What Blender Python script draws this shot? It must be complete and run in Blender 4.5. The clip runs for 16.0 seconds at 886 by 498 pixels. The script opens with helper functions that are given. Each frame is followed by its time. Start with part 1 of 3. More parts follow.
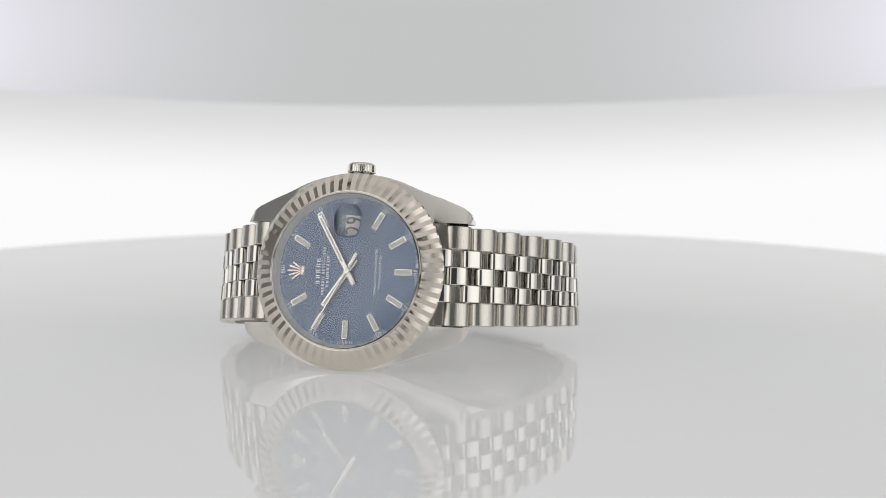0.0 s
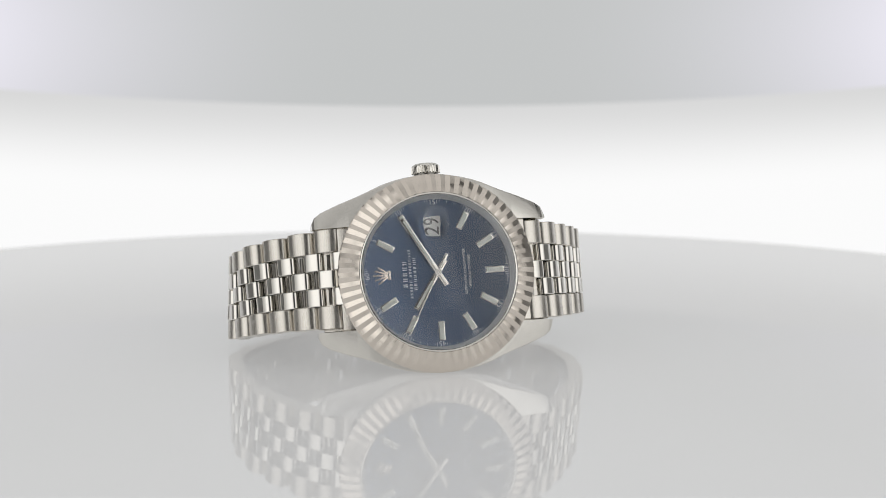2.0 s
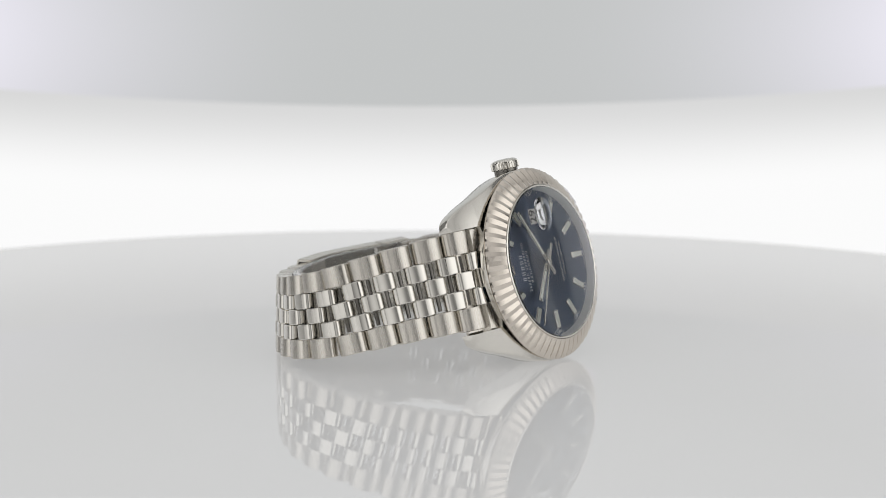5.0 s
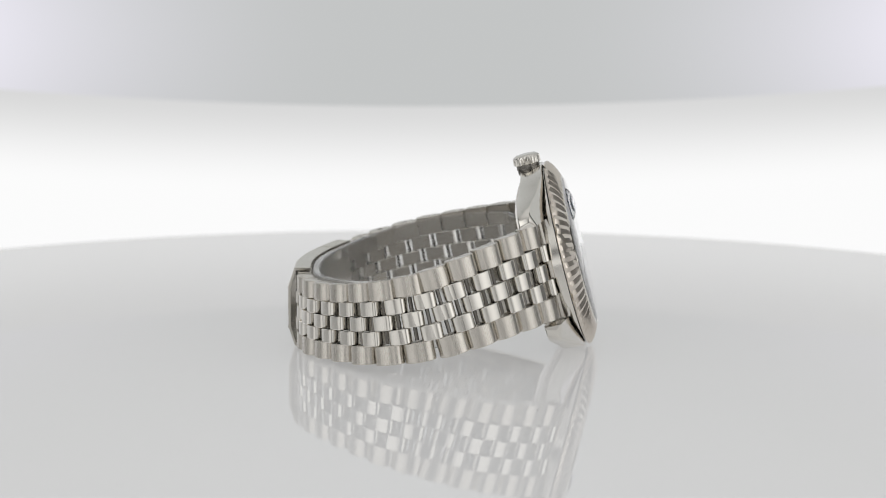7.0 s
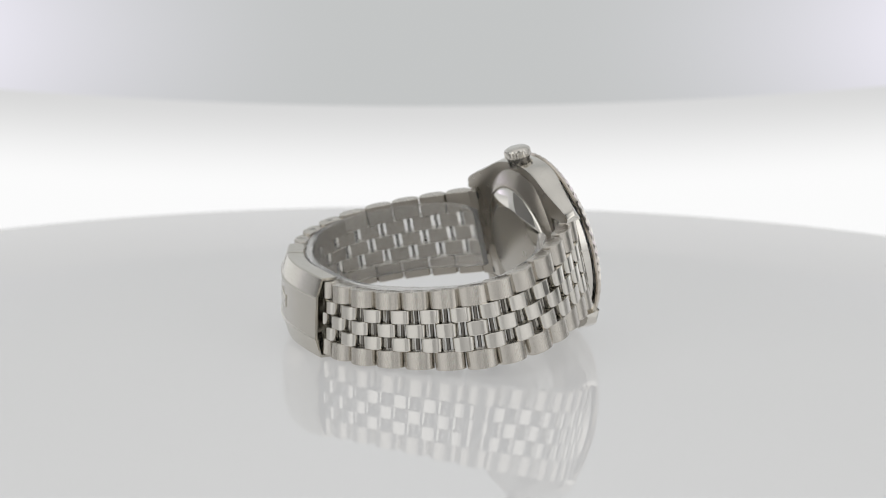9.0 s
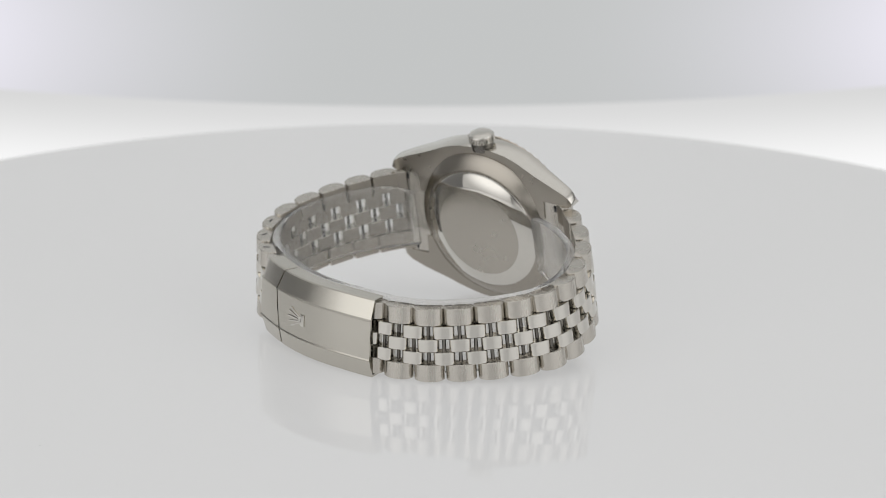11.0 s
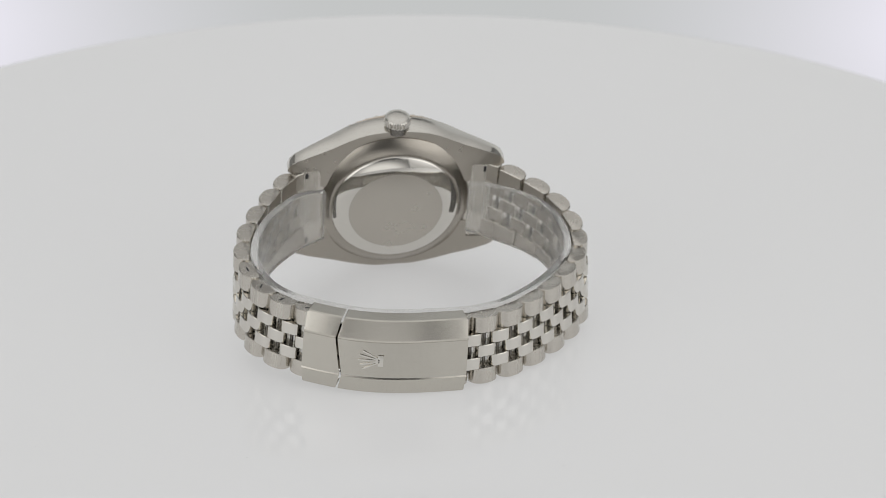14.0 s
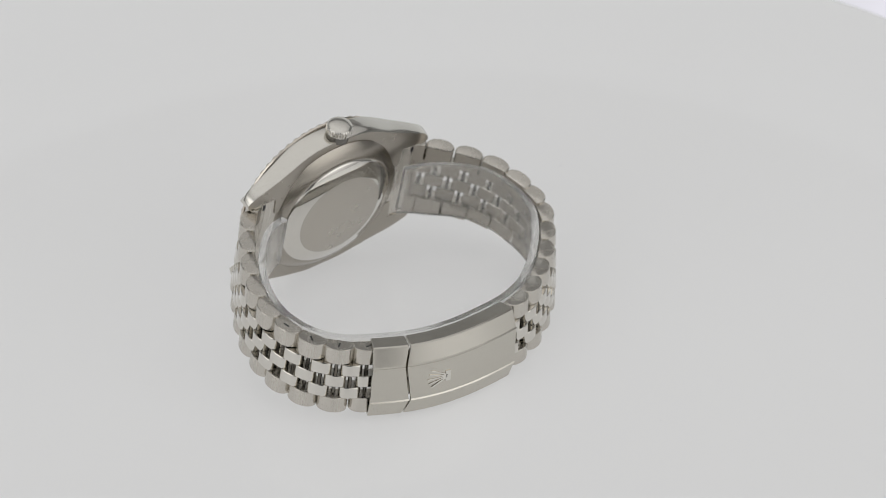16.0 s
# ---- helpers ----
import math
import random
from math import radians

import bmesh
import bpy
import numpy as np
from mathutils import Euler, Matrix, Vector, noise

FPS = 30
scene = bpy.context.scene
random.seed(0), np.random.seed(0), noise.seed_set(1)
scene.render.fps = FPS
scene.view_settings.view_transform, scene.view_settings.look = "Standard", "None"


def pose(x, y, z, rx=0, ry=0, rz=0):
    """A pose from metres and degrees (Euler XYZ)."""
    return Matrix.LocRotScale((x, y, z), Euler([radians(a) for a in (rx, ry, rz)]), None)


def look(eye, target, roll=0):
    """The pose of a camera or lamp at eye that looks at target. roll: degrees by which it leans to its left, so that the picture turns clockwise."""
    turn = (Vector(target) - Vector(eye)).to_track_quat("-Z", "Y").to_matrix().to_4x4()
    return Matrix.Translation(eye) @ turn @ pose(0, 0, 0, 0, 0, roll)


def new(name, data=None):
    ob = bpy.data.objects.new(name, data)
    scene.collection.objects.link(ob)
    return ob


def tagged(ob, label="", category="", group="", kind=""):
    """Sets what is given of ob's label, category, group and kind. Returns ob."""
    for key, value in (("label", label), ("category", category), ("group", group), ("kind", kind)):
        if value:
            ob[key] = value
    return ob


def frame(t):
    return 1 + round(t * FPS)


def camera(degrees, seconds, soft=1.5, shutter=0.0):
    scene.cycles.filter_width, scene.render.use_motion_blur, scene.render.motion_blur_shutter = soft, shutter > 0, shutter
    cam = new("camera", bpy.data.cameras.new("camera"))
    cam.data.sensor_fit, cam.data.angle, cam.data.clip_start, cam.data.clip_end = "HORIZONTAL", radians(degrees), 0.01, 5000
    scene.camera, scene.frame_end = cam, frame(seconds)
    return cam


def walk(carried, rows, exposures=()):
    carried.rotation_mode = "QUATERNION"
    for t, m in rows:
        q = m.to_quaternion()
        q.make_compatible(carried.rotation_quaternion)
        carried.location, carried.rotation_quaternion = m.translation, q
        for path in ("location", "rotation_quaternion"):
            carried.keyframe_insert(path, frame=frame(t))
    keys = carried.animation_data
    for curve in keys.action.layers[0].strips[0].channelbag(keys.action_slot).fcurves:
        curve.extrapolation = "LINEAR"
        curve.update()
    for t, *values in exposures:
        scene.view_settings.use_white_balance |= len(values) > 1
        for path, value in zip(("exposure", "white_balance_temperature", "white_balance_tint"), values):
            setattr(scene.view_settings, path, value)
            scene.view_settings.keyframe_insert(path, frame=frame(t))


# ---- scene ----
FOV = 22.45
cam = camera(FOV, 16.0, soft=0.85)
cam.data.dof.use_dof = True
cam.data.dof.focus_distance = 0.462
cam.data.dof.aperture_fstop = 24.0

# seconds, tilt of the swing frame in degrees, turn of the plate in degrees
STEPS = [
    (0.0, 7.86, -22.55), (0.5, 7.86, -14.96), (1.0, 7.86, -7.50), (1.5, 7.86, -0.02), (2.0, 7.86, 7.37),
    (2.5, 7.86, 14.76), (3.0, 7.86, 22.10), (3.5, 7.86, 29.42), (4.0, 7.86, 36.56), (4.5, 7.86, 44.02),
    (5.0, 7.86, 51.47), (5.5, 7.86, 58.93), (6.0, 7.86, 66.38), (6.5, 7.86, 73.84), (7.0, 7.86, 81.31),
    (7.5, 7.86, 88.70), (8.0, 7.86, 96.06), (8.5, 8.30, 103.40), (9.0, 10.00, 110.81), (9.5, 11.97, 118.24),
    (10.0, 13.82, 125.67), (10.5, 15.68, 133.10), (11.0, 17.53, 140.54), (11.5, 19.38, 147.97), (12.0, 20.98, 155.30),
    (12.5, 22.62, 162.65), (13.0, 24.27, 169.98), (13.5, 25.95, 177.39), (14.0, 27.65, 184.81), (14.5, 29.47, 192.29),
    (15.0, 31.30, 199.74), (15.5, 33.18, 207.18), (16.0, 35.07, 214.50),
]


def swing(tilt):
    """The swing frame that carries the camera and, opposite to it, the backdrop."""
    return pose(0, -0.005, -0.00506, -tilt)


walk(cam, [(t, swing(e) @ pose(0.00743, -0.48981, 0.02605, 90)) for t, e, a in STEPS])

# ---- world ----
world = bpy.data.worlds.new("studio")
scene.world = world
world.use_nodes = True
world.node_tree.nodes["Background"].inputs[0].default_value = (1.0, 1.0, 1.0, 1)
world.node_tree.nodes["Background"].inputs[1].default_value = 0.10
scene.view_settings.exposure = 0.0

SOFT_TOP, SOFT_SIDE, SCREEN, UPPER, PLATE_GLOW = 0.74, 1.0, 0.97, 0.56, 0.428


# ---- materials ----
def material(name, base, rough, metal=0.0, grain=0.0, grain_scale=900.0, stretch=(1, 1, 1), bump=0.0, spread=0.06,
             ior=1.5, transmission=0.0, coat=0.0, aniso=0.0):
    m = bpy.data.materials.new(name)
    m.use_nodes = True
    nt = m.node_tree
    b = nt.nodes["Principled BSDF"]
    b.inputs["Base Color"].default_value = (*base, 1)
    b.inputs["Roughness"].default_value = rough
    b.inputs["Metallic"].default_value = metal
    b.inputs["IOR"].default_value = ior
    b.inputs["Transmission Weight"].default_value = transmission
    b.inputs["Coat Weight"].default_value = coat
    b.inputs["Anisotropic"].default_value = aniso
    if grain:
        co = nt.nodes.new("ShaderNodeTexCoord")
        mp = nt.nodes.new("ShaderNodeMapping")
        mp.inputs["Scale"].default_value = stretch
        nt.links.new(co.outputs["Object"], mp.inputs[0])
        fine = nt.nodes.new("ShaderNodeTexNoise")
        fine.inputs["Scale"].default_value = grain_scale
        fine.inputs["Detail"].default_value = 4
        nt.links.new(mp.outputs[0], fine.inputs["Vector"])
        wide = nt.nodes.new("ShaderNodeTexNoise")
        wide.inputs["Scale"].default_value = grain_scale * 0.12
        nt.links.new(mp.outputs[0], wide.inputs["Vector"])
        add = nt.nodes.new("ShaderNodeMath")
        add.operation = "ADD"
        nt.links.new(fine.outputs[0], add.inputs[0])
        nt.links.new(wide.outputs[0], add.inputs[1])
        rg = nt.nodes.new("ShaderNodeMapRange")
        rg.inputs["From Min"].default_value, rg.inputs["From Max"].default_value = 0.6, 1.4
        rg.inputs["To Min"].default_value = max(0.0, rough - grain)
        rg.inputs["To Max"].default_value = rough + grain
        nt.links.new(add.outputs[0], rg.inputs[0])
        nt.links.new(rg.outputs[0], b.inputs["Roughness"])
        tone = nt.nodes.new("ShaderNodeMix")
        tone.data_type = "RGBA"
        tone.inputs["A"].default_value = (*[c * (1 - spread) for c in base], 1)
        tone.inputs["B"].default_value = (*[min(1, c * (1 + spread)) for c in base], 1)
        nt.links.new(fine.outputs[0], tone.inputs["Factor"])
        nt.links.new(tone.outputs["Result"], b.inputs["Base Color"])
        if bump:
            bp = nt.nodes.new("ShaderNodeBump")
            bp.inputs["Strength"].default_value = bump
            bp.inputs["Distance"].default_value = 0.00005
            nt.links.new(fine.outputs[0], bp.inputs["Height"])
            nt.links.new(bp.outputs[0], b.inputs["Normal"])
    return m


def glowing(name, colour, strength):
    m = bpy.data.materials.new(name)
    m.use_nodes = True
    nt = m.node_tree
    nt.nodes.remove(nt.nodes["Principled BSDF"])
    e = nt.nodes.new("ShaderNodeEmission")
    e.inputs[0].default_value, e.inputs[1].default_value = (*colour, 1), strength
    nt.links.new(e.outputs[0], nt.nodes["Material Output"].inputs[0])
    return m


STEEL_P = (0.70, 0.677, 0.630)
POLISHED = material("polished_steel", STEEL_P, 0.05, 1, 0.02, 700, spread=0.03)
BRUSHED = material("brushed_steel", (0.60, 0.57, 0.52), 0.25, 1, 0.06, 4200, stretch=(0.04, 1, 1), bump=0.12, spread=0.06)
BRUSHED_LONG = material("brushed_steel_clasp", (0.58, 0.555, 0.50), 0.21, 1, 0.02, 1600, stretch=(0.02, 1, 1), spread=0.03)
SATIN = material("satin_steel", (0.51, 0.48, 0.43), 0.27, 1, 0.006, 300, spread=0.005)
# same steel, darkened to hold the ring's dark reflections in its colour
DARKENED_RING_STEEL = material("turned_steel_darkened", (0.40, 0.37, 0.325), 0.24, 1, 0.02, 600, spread=0.02)
# satin steel with the shade inside the bracelet put into its colour
SHADED_BACK_STEEL = material("satin_back_shaded", (0.41, 0.38, 0.335), 0.28, 1, 0.008, 500, spread=0.006)
WHITE_GOLD = material("white_gold", (0.66, 0.605, 0.54), 0.13, 1, 0.03, 900, spread=0.03)
CASE_SATIN = material("crown_steel", STEEL_P, 0.16, 1, 0.03, 700, spread=0.03)
CASE_STEEL = material("case_steel", STEEL_P, 0.13, 1, 0.025, 500, spread=0.03)
RING = material("satin_ring", (0.80, 0.80, 0.79), 0.36, 0.1, 0.05, 1500)
# steel darkened so the link pins carry the shade of the gaps
DARK_STEEL = material("shaded_steel", (0.19, 0.18, 0.165), 0.25, 1, 0.08, 1500)
DIAL = material("blue_sunburst_dial", (0.074, 0.110, 0.185), 0.34, 1.0, 0.03, 3000, spread=0.05, aniso=0.55)
rays = DIAL.node_tree.nodes.new("ShaderNodeTangent")
rays.direction_type, rays.axis = "RADIAL", "Z"
DIAL.node_tree.links.new(rays.outputs[0], DIAL.node_tree.nodes["Principled BSDF"].inputs["Tangent"])
LUME = material("marker_filling", (0.78, 0.80, 0.74), 0.5, 0, 0.05, 2000)
PRINT = material("silver_print", (0.72, 0.74, 0.78), 0.4, 0.2)
BLACK_PRINT = material("black_print", (0.02, 0.02, 0.022), 0.5)
DATE_WHITE = material("date_disc_white", (0.80, 0.80, 0.78), 0.5)
CRYSTAL = material("sapphire_crystal", (1, 1, 1), 0.0, ior=1.57, transmission=1.0)
LENS = material("lens_sapphire", (1, 1, 1), 0.0, ior=1.45, transmission=1.0)
LENS.node_tree.nodes["Principled BSDF"].inputs["Specular IOR Level"].default_value = 0.3
PLASTIC = material("clear_plastic", (0.94, 0.935, 0.92), 0.20, ior=1.22, transmission=0.90, grain=0.02, grain_scale=300, spread=0.02)
PLATE = bpy.data.materials.new("lit_opal_acrylic")
PLATE.use_nodes = True


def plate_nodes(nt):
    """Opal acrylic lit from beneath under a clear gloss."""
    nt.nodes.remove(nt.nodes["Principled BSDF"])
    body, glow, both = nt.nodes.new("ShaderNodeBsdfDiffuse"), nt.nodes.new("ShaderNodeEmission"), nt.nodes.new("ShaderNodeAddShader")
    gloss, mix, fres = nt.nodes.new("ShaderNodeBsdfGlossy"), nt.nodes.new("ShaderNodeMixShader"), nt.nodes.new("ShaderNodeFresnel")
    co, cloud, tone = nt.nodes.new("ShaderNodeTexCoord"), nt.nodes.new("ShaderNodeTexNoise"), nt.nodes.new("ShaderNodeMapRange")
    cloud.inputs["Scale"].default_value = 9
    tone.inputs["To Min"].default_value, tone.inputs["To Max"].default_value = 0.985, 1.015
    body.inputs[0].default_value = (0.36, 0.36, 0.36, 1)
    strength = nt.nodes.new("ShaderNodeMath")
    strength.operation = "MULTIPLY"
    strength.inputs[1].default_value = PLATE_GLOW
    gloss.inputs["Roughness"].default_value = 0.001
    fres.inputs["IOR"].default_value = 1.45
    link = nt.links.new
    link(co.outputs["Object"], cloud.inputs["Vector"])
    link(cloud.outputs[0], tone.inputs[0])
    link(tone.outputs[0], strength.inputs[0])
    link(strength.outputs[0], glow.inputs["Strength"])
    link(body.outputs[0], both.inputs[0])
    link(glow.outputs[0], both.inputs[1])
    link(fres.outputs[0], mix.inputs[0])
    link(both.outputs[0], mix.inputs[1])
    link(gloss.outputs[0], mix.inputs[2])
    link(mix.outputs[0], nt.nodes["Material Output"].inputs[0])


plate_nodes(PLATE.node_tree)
DARK_PAINT = material("dark_grey_studio_paint", (0.14, 0.14, 0.14), 0.7, 0, 0.1, 20)
PAINT = material("studio_paint", (0.62, 0.62, 0.62), 0.7, 0, 0.1, 20)
DUST = material("dust", (0.12, 0.115, 0.11), 0.8)
CLOTH = material("white_cloth", (0.65, 0.65, 0.64), 0.8, 0, 0.1, 200)


# ---- mesh helpers ----
MM = 0.001


def part(name, bm, mat, parent=None, label="", angle=32, scale=MM):
    """Links a bmesh, in millimetres, as one mesh object under a thing or part."""
    bmesh.ops.recalc_face_normals(bm, faces=bm.faces)
    if scale != 1:
        bmesh.ops.scale(bm, vec=(scale, scale, scale), verts=bm.verts)
    lim = radians(angle)
    for f in bm.faces:
        f.smooth = True
    for e in bm.edges:
        if len(e.link_faces) == 2 and e.calc_face_angle(0) > lim:
            e.smooth = False
    me = bpy.data.meshes.new(name)
    bm.to_mesh(me)
    bm.free()
    me.materials.append(mat)
    ob = new(name, me)
    if parent:
        ob.parent = parent
    if label:
        tagged(ob, label)
    return ob


def lathe(bm, profile, steps=96, m=None):
    """Turns a closed or open profile of (r, z) round z."""
    rings = []
    for i in range(steps):
        a = 2 * math.pi * i / steps
        rings.append([bm.verts.new((r * math.cos(a), r * math.sin(a), z)) for r, z in profile])
    for i in range(steps):
        p, q = rings[i], rings[(i + 1) % steps]
        for k in range(len(profile) - 1):
            if profile[k][0] < 1e-6 and profile[k + 1][0] < 1e-6:
                continue
            bm.faces.new((p[k], q[k], q[k + 1], p[k + 1]))
    bmesh.ops.remove_doubles(bm, verts=bm.verts, dist=1e-5)
    if m is not None:
        bm.transform(m)
    return bm


def loft(bm, sections, close_ends=True):
    """Joins equal closed sections, each a list of points."""
    rows = [[bm.verts.new(p) for p in s] for s in sections]
    n = len(rows[0])
    for a, b in zip(rows, rows[1:]):
        for k in range(n):
            bm.faces.new((a[k], a[(k + 1) % n], b[(k + 1) % n], b[k]))
    if close_ends:
        bm.faces.new(rows[0][::-1])
        bm.faces.new(rows[-1])
    return bm


def box(bm, x0, x1, y0, y1, z0, z1, bevel=0.0):
    r = bmesh.ops.create_cube(bm, size=1)["verts"]
    for v in r:
        v.co = ((x0 + x1) / 2 + v.co.x * (x1 - x0), (y0 + y1) / 2 + v.co.y * (y1 - y0), (z0 + z1) / 2 + v.co.z * (z1 - z0))
    if bevel:
        es = list({e for v in r for e in v.link_edges})
        bmesh.ops.bevel(bm, geom=es, offset=bevel, segments=2, affect="EDGES", profile=0.5)
    return bm


def append(bm, other):
    """Adds another bmesh and frees it."""
    me = bpy.data.meshes.new("tmp")
    other.to_mesh(me)
    other.free()
    bm.from_mesh(me)
    bpy.data.meshes.remove(me)


def bar(bm, length0, length1, width, z0, z1, angle, bevel=0.08):
    """A baton along the clock direction angle (degrees clockwise from twelve)."""
    b2 = bmesh.new()
    box(b2, -width / 2, width / 2, length0, length1, z0, z1, bevel)
    b2.transform(Matrix.Rotation(-radians(angle), 4, "Z"))
    me = bpy.data.meshes.new("tmp")
    b2.to_mesh(me)
    b2.free()
    bm.from_mesh(me)
    bpy.data.meshes.remove(me)
    return bm


def lettering(name, text, size, mat, parent, m, label="", depth=0.02, spacing=1.0):
    """Raised writing in millimetres, centred on the pose m."""
    cu = bpy.data.curves.new(name, "FONT")
    cu.body, cu.size, cu.align_x, cu.align_y, cu.extrude, cu.space_character = text, size, "CENTER", "CENTER", depth, spacing
    cu.resolution_u = 3
    tmp = bpy.data.objects.new("tmp", cu)
    scene.collection.objects.link(tmp)
    me = bpy.data.meshes.new_from_object(tmp)
    bpy.data.objects.remove(tmp)
    bpy.data.curves.remove(cu)
    me.name = name
    me.transform(Matrix.Diagonal((MM, MM, MM, 1)) @ m)
    me.materials.clear()
    me.materials.append(mat)
    ob = new(name, me)
    ob.parent = parent
    if label:
        tagged(ob, label)
    return ob


# ---- the studio ----
SAG = 0.23


def sheet(name, half_width, z0, z1, y, radius, mat, thick, steps=32, sag=0.0):
    """A standing sheet bowed towards the camera's side, in metres, with a top edge that sags in the middle."""
    bm = bmesh.new()
    secs = []
    for i in range(steps + 1):
        x = -half_width + 2 * half_width * i / steps
        d = y - (radius - math.sqrt(radius * radius - x * x))
        top = z1 + sag * x * x
        secs.append([(x, d, z0), (x, d, top), (x, d + thick, top), (x, d + thick, z0)])
    loft(bm, secs)
    return part(name, bm, mat, scale=1)


def build_studio():
    # the room that closes the place
    def wall(name, x0, x1, y0, y1, z0, z1, mat=PAINT):
        bm = bmesh.new()
        box(bm, x0, x1, y0, y1, z0, z1)
        return tagged(part(name, bm, mat, scale=1), "plain grey painted studio wall", "wall", kind="structure")
    R, H, B = 1.8, 1.7, -0.9
    wall("wall_north", -R - 0.1, R + 0.1, R, R + 0.1, B, H)
    # unseen wall, kept dark to give the polished metal black reflections
    wall("wall_south", -R - 0.1, R + 0.1, -R - 0.1, -R, B, H, DARK_PAINT)
    wall("wall_east", R, R + 0.1, -R, R, B, H)
    wall("wall_west", -R - 0.1, -R, -R, R, B, H)
    tagged(wall("floor", -R, R, -R, R, B - 0.1, B), "grey painted studio floor", "floor")
    tagged(wall("ceiling", -R, R, -R, R, H, H + 0.1), "grey painted studio ceiling", "ceiling")

    # lamps of the studio: one soft box overhead and one on either side
    def softbox(name, w, h, m, strength, label, edge=0.8):
        box_ob = tagged(new(name), label, "softbox", "studio soft boxes")
        bm = bmesh.new()
        box(bm, -w / 2, w / 2, -h / 2, h / 2, 0, 0.10, 0.01)
        part("housing", bm, CLOTH, box_ob, "white fabric housing", scale=1)
        bm = bmesh.new()
        box(bm, -w / 2 + 0.015, w / 2 - 0.015, -h / 2 + 0.015, h / 2 - 0.015, -0.006, -0.001, 0.001)
        part("diffuser", bm, soft_glow(name + "_diffuser", w, h, strength, edge), box_ob, "glowing white diffuser", scale=1)
        box_ob.matrix_basis = m
    softbox("overhead_softbox", 3.3, 3.3, pose(0, 0.0, 1.6), SOFT_TOP, "large white softbox fixed under the ceiling", 0.6)
    # low box added out of view to brighten the lower lugs and links
    softbox("low_fill_box", 0.8, 0.5, look((0, -0.74, -0.09), (0, 0, 0.02)), SOFT_SIDE * 0.95, "added unseen fill panel low in front of the turntable, brightening lugs and links", 0.25)
    for x, y in ((-0.655, -0.59), (0.735, -0.485)):
        softbox("side_softbox", 1.30, 1.0, look((x, y, 0.34), (0, 0, 0.06)), SOFT_SIDE * 1.36,
                "tall white softbox standing beside the turntable", 0.42)


def faded_glow_sheet():
    """White glowing sheet whose emission is faded at its upper edge to soften it."""
    m = glowing("faded_glow_sheet", (1.0, 1.0, 1.0), SCREEN)
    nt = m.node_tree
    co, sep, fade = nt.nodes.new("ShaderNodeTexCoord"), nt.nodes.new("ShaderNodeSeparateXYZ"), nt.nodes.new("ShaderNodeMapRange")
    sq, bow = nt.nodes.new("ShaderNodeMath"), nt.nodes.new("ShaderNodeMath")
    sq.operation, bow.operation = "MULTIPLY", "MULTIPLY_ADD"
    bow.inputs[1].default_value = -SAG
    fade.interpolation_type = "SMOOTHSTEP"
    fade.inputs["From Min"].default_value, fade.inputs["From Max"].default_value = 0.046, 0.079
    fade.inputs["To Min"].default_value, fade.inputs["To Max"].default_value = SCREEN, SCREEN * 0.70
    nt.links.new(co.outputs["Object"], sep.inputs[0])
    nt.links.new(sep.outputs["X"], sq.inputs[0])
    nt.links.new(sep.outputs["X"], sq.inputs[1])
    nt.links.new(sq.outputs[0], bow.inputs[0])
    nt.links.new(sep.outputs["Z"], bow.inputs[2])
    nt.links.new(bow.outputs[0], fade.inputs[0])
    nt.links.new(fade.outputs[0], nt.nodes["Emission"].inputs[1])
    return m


def soft_glow(name, w, h, strength, edge):
    """A diffuser that is brightest in the middle."""
    m = glowing(name, (1.0, 0.995, 0.985), strength)
    nt = m.node_tree
    co, mp, ball, rng = (nt.nodes.new("ShaderNode" + k) for k in ("TexCoord", "Mapping", "TexGradient", "MapRange"))
    mp.inputs["Scale"].default_value = (1.25 / w, 1.25 / h, 0)
    ball.gradient_type = "SPHERICAL"
    rng.interpolation_type = "SMOOTHSTEP"
    rng.inputs["To Min"].default_value, rng.inputs["To Max"].default_value = strength * edge, strength
    rng.inputs["From Min"].default_value, rng.inputs["From Max"].default_value = 0.33, 0.78
    nt.links.new(co.outputs["Object"], mp.inputs[0])
    nt.links.new(mp.outputs[0], ball.inputs[0])
    nt.links.new(ball.outputs[1], rng.inputs[0])
    nt.links.new(rng.outputs[0], nt.nodes["Emission"].inputs[1])
    return m


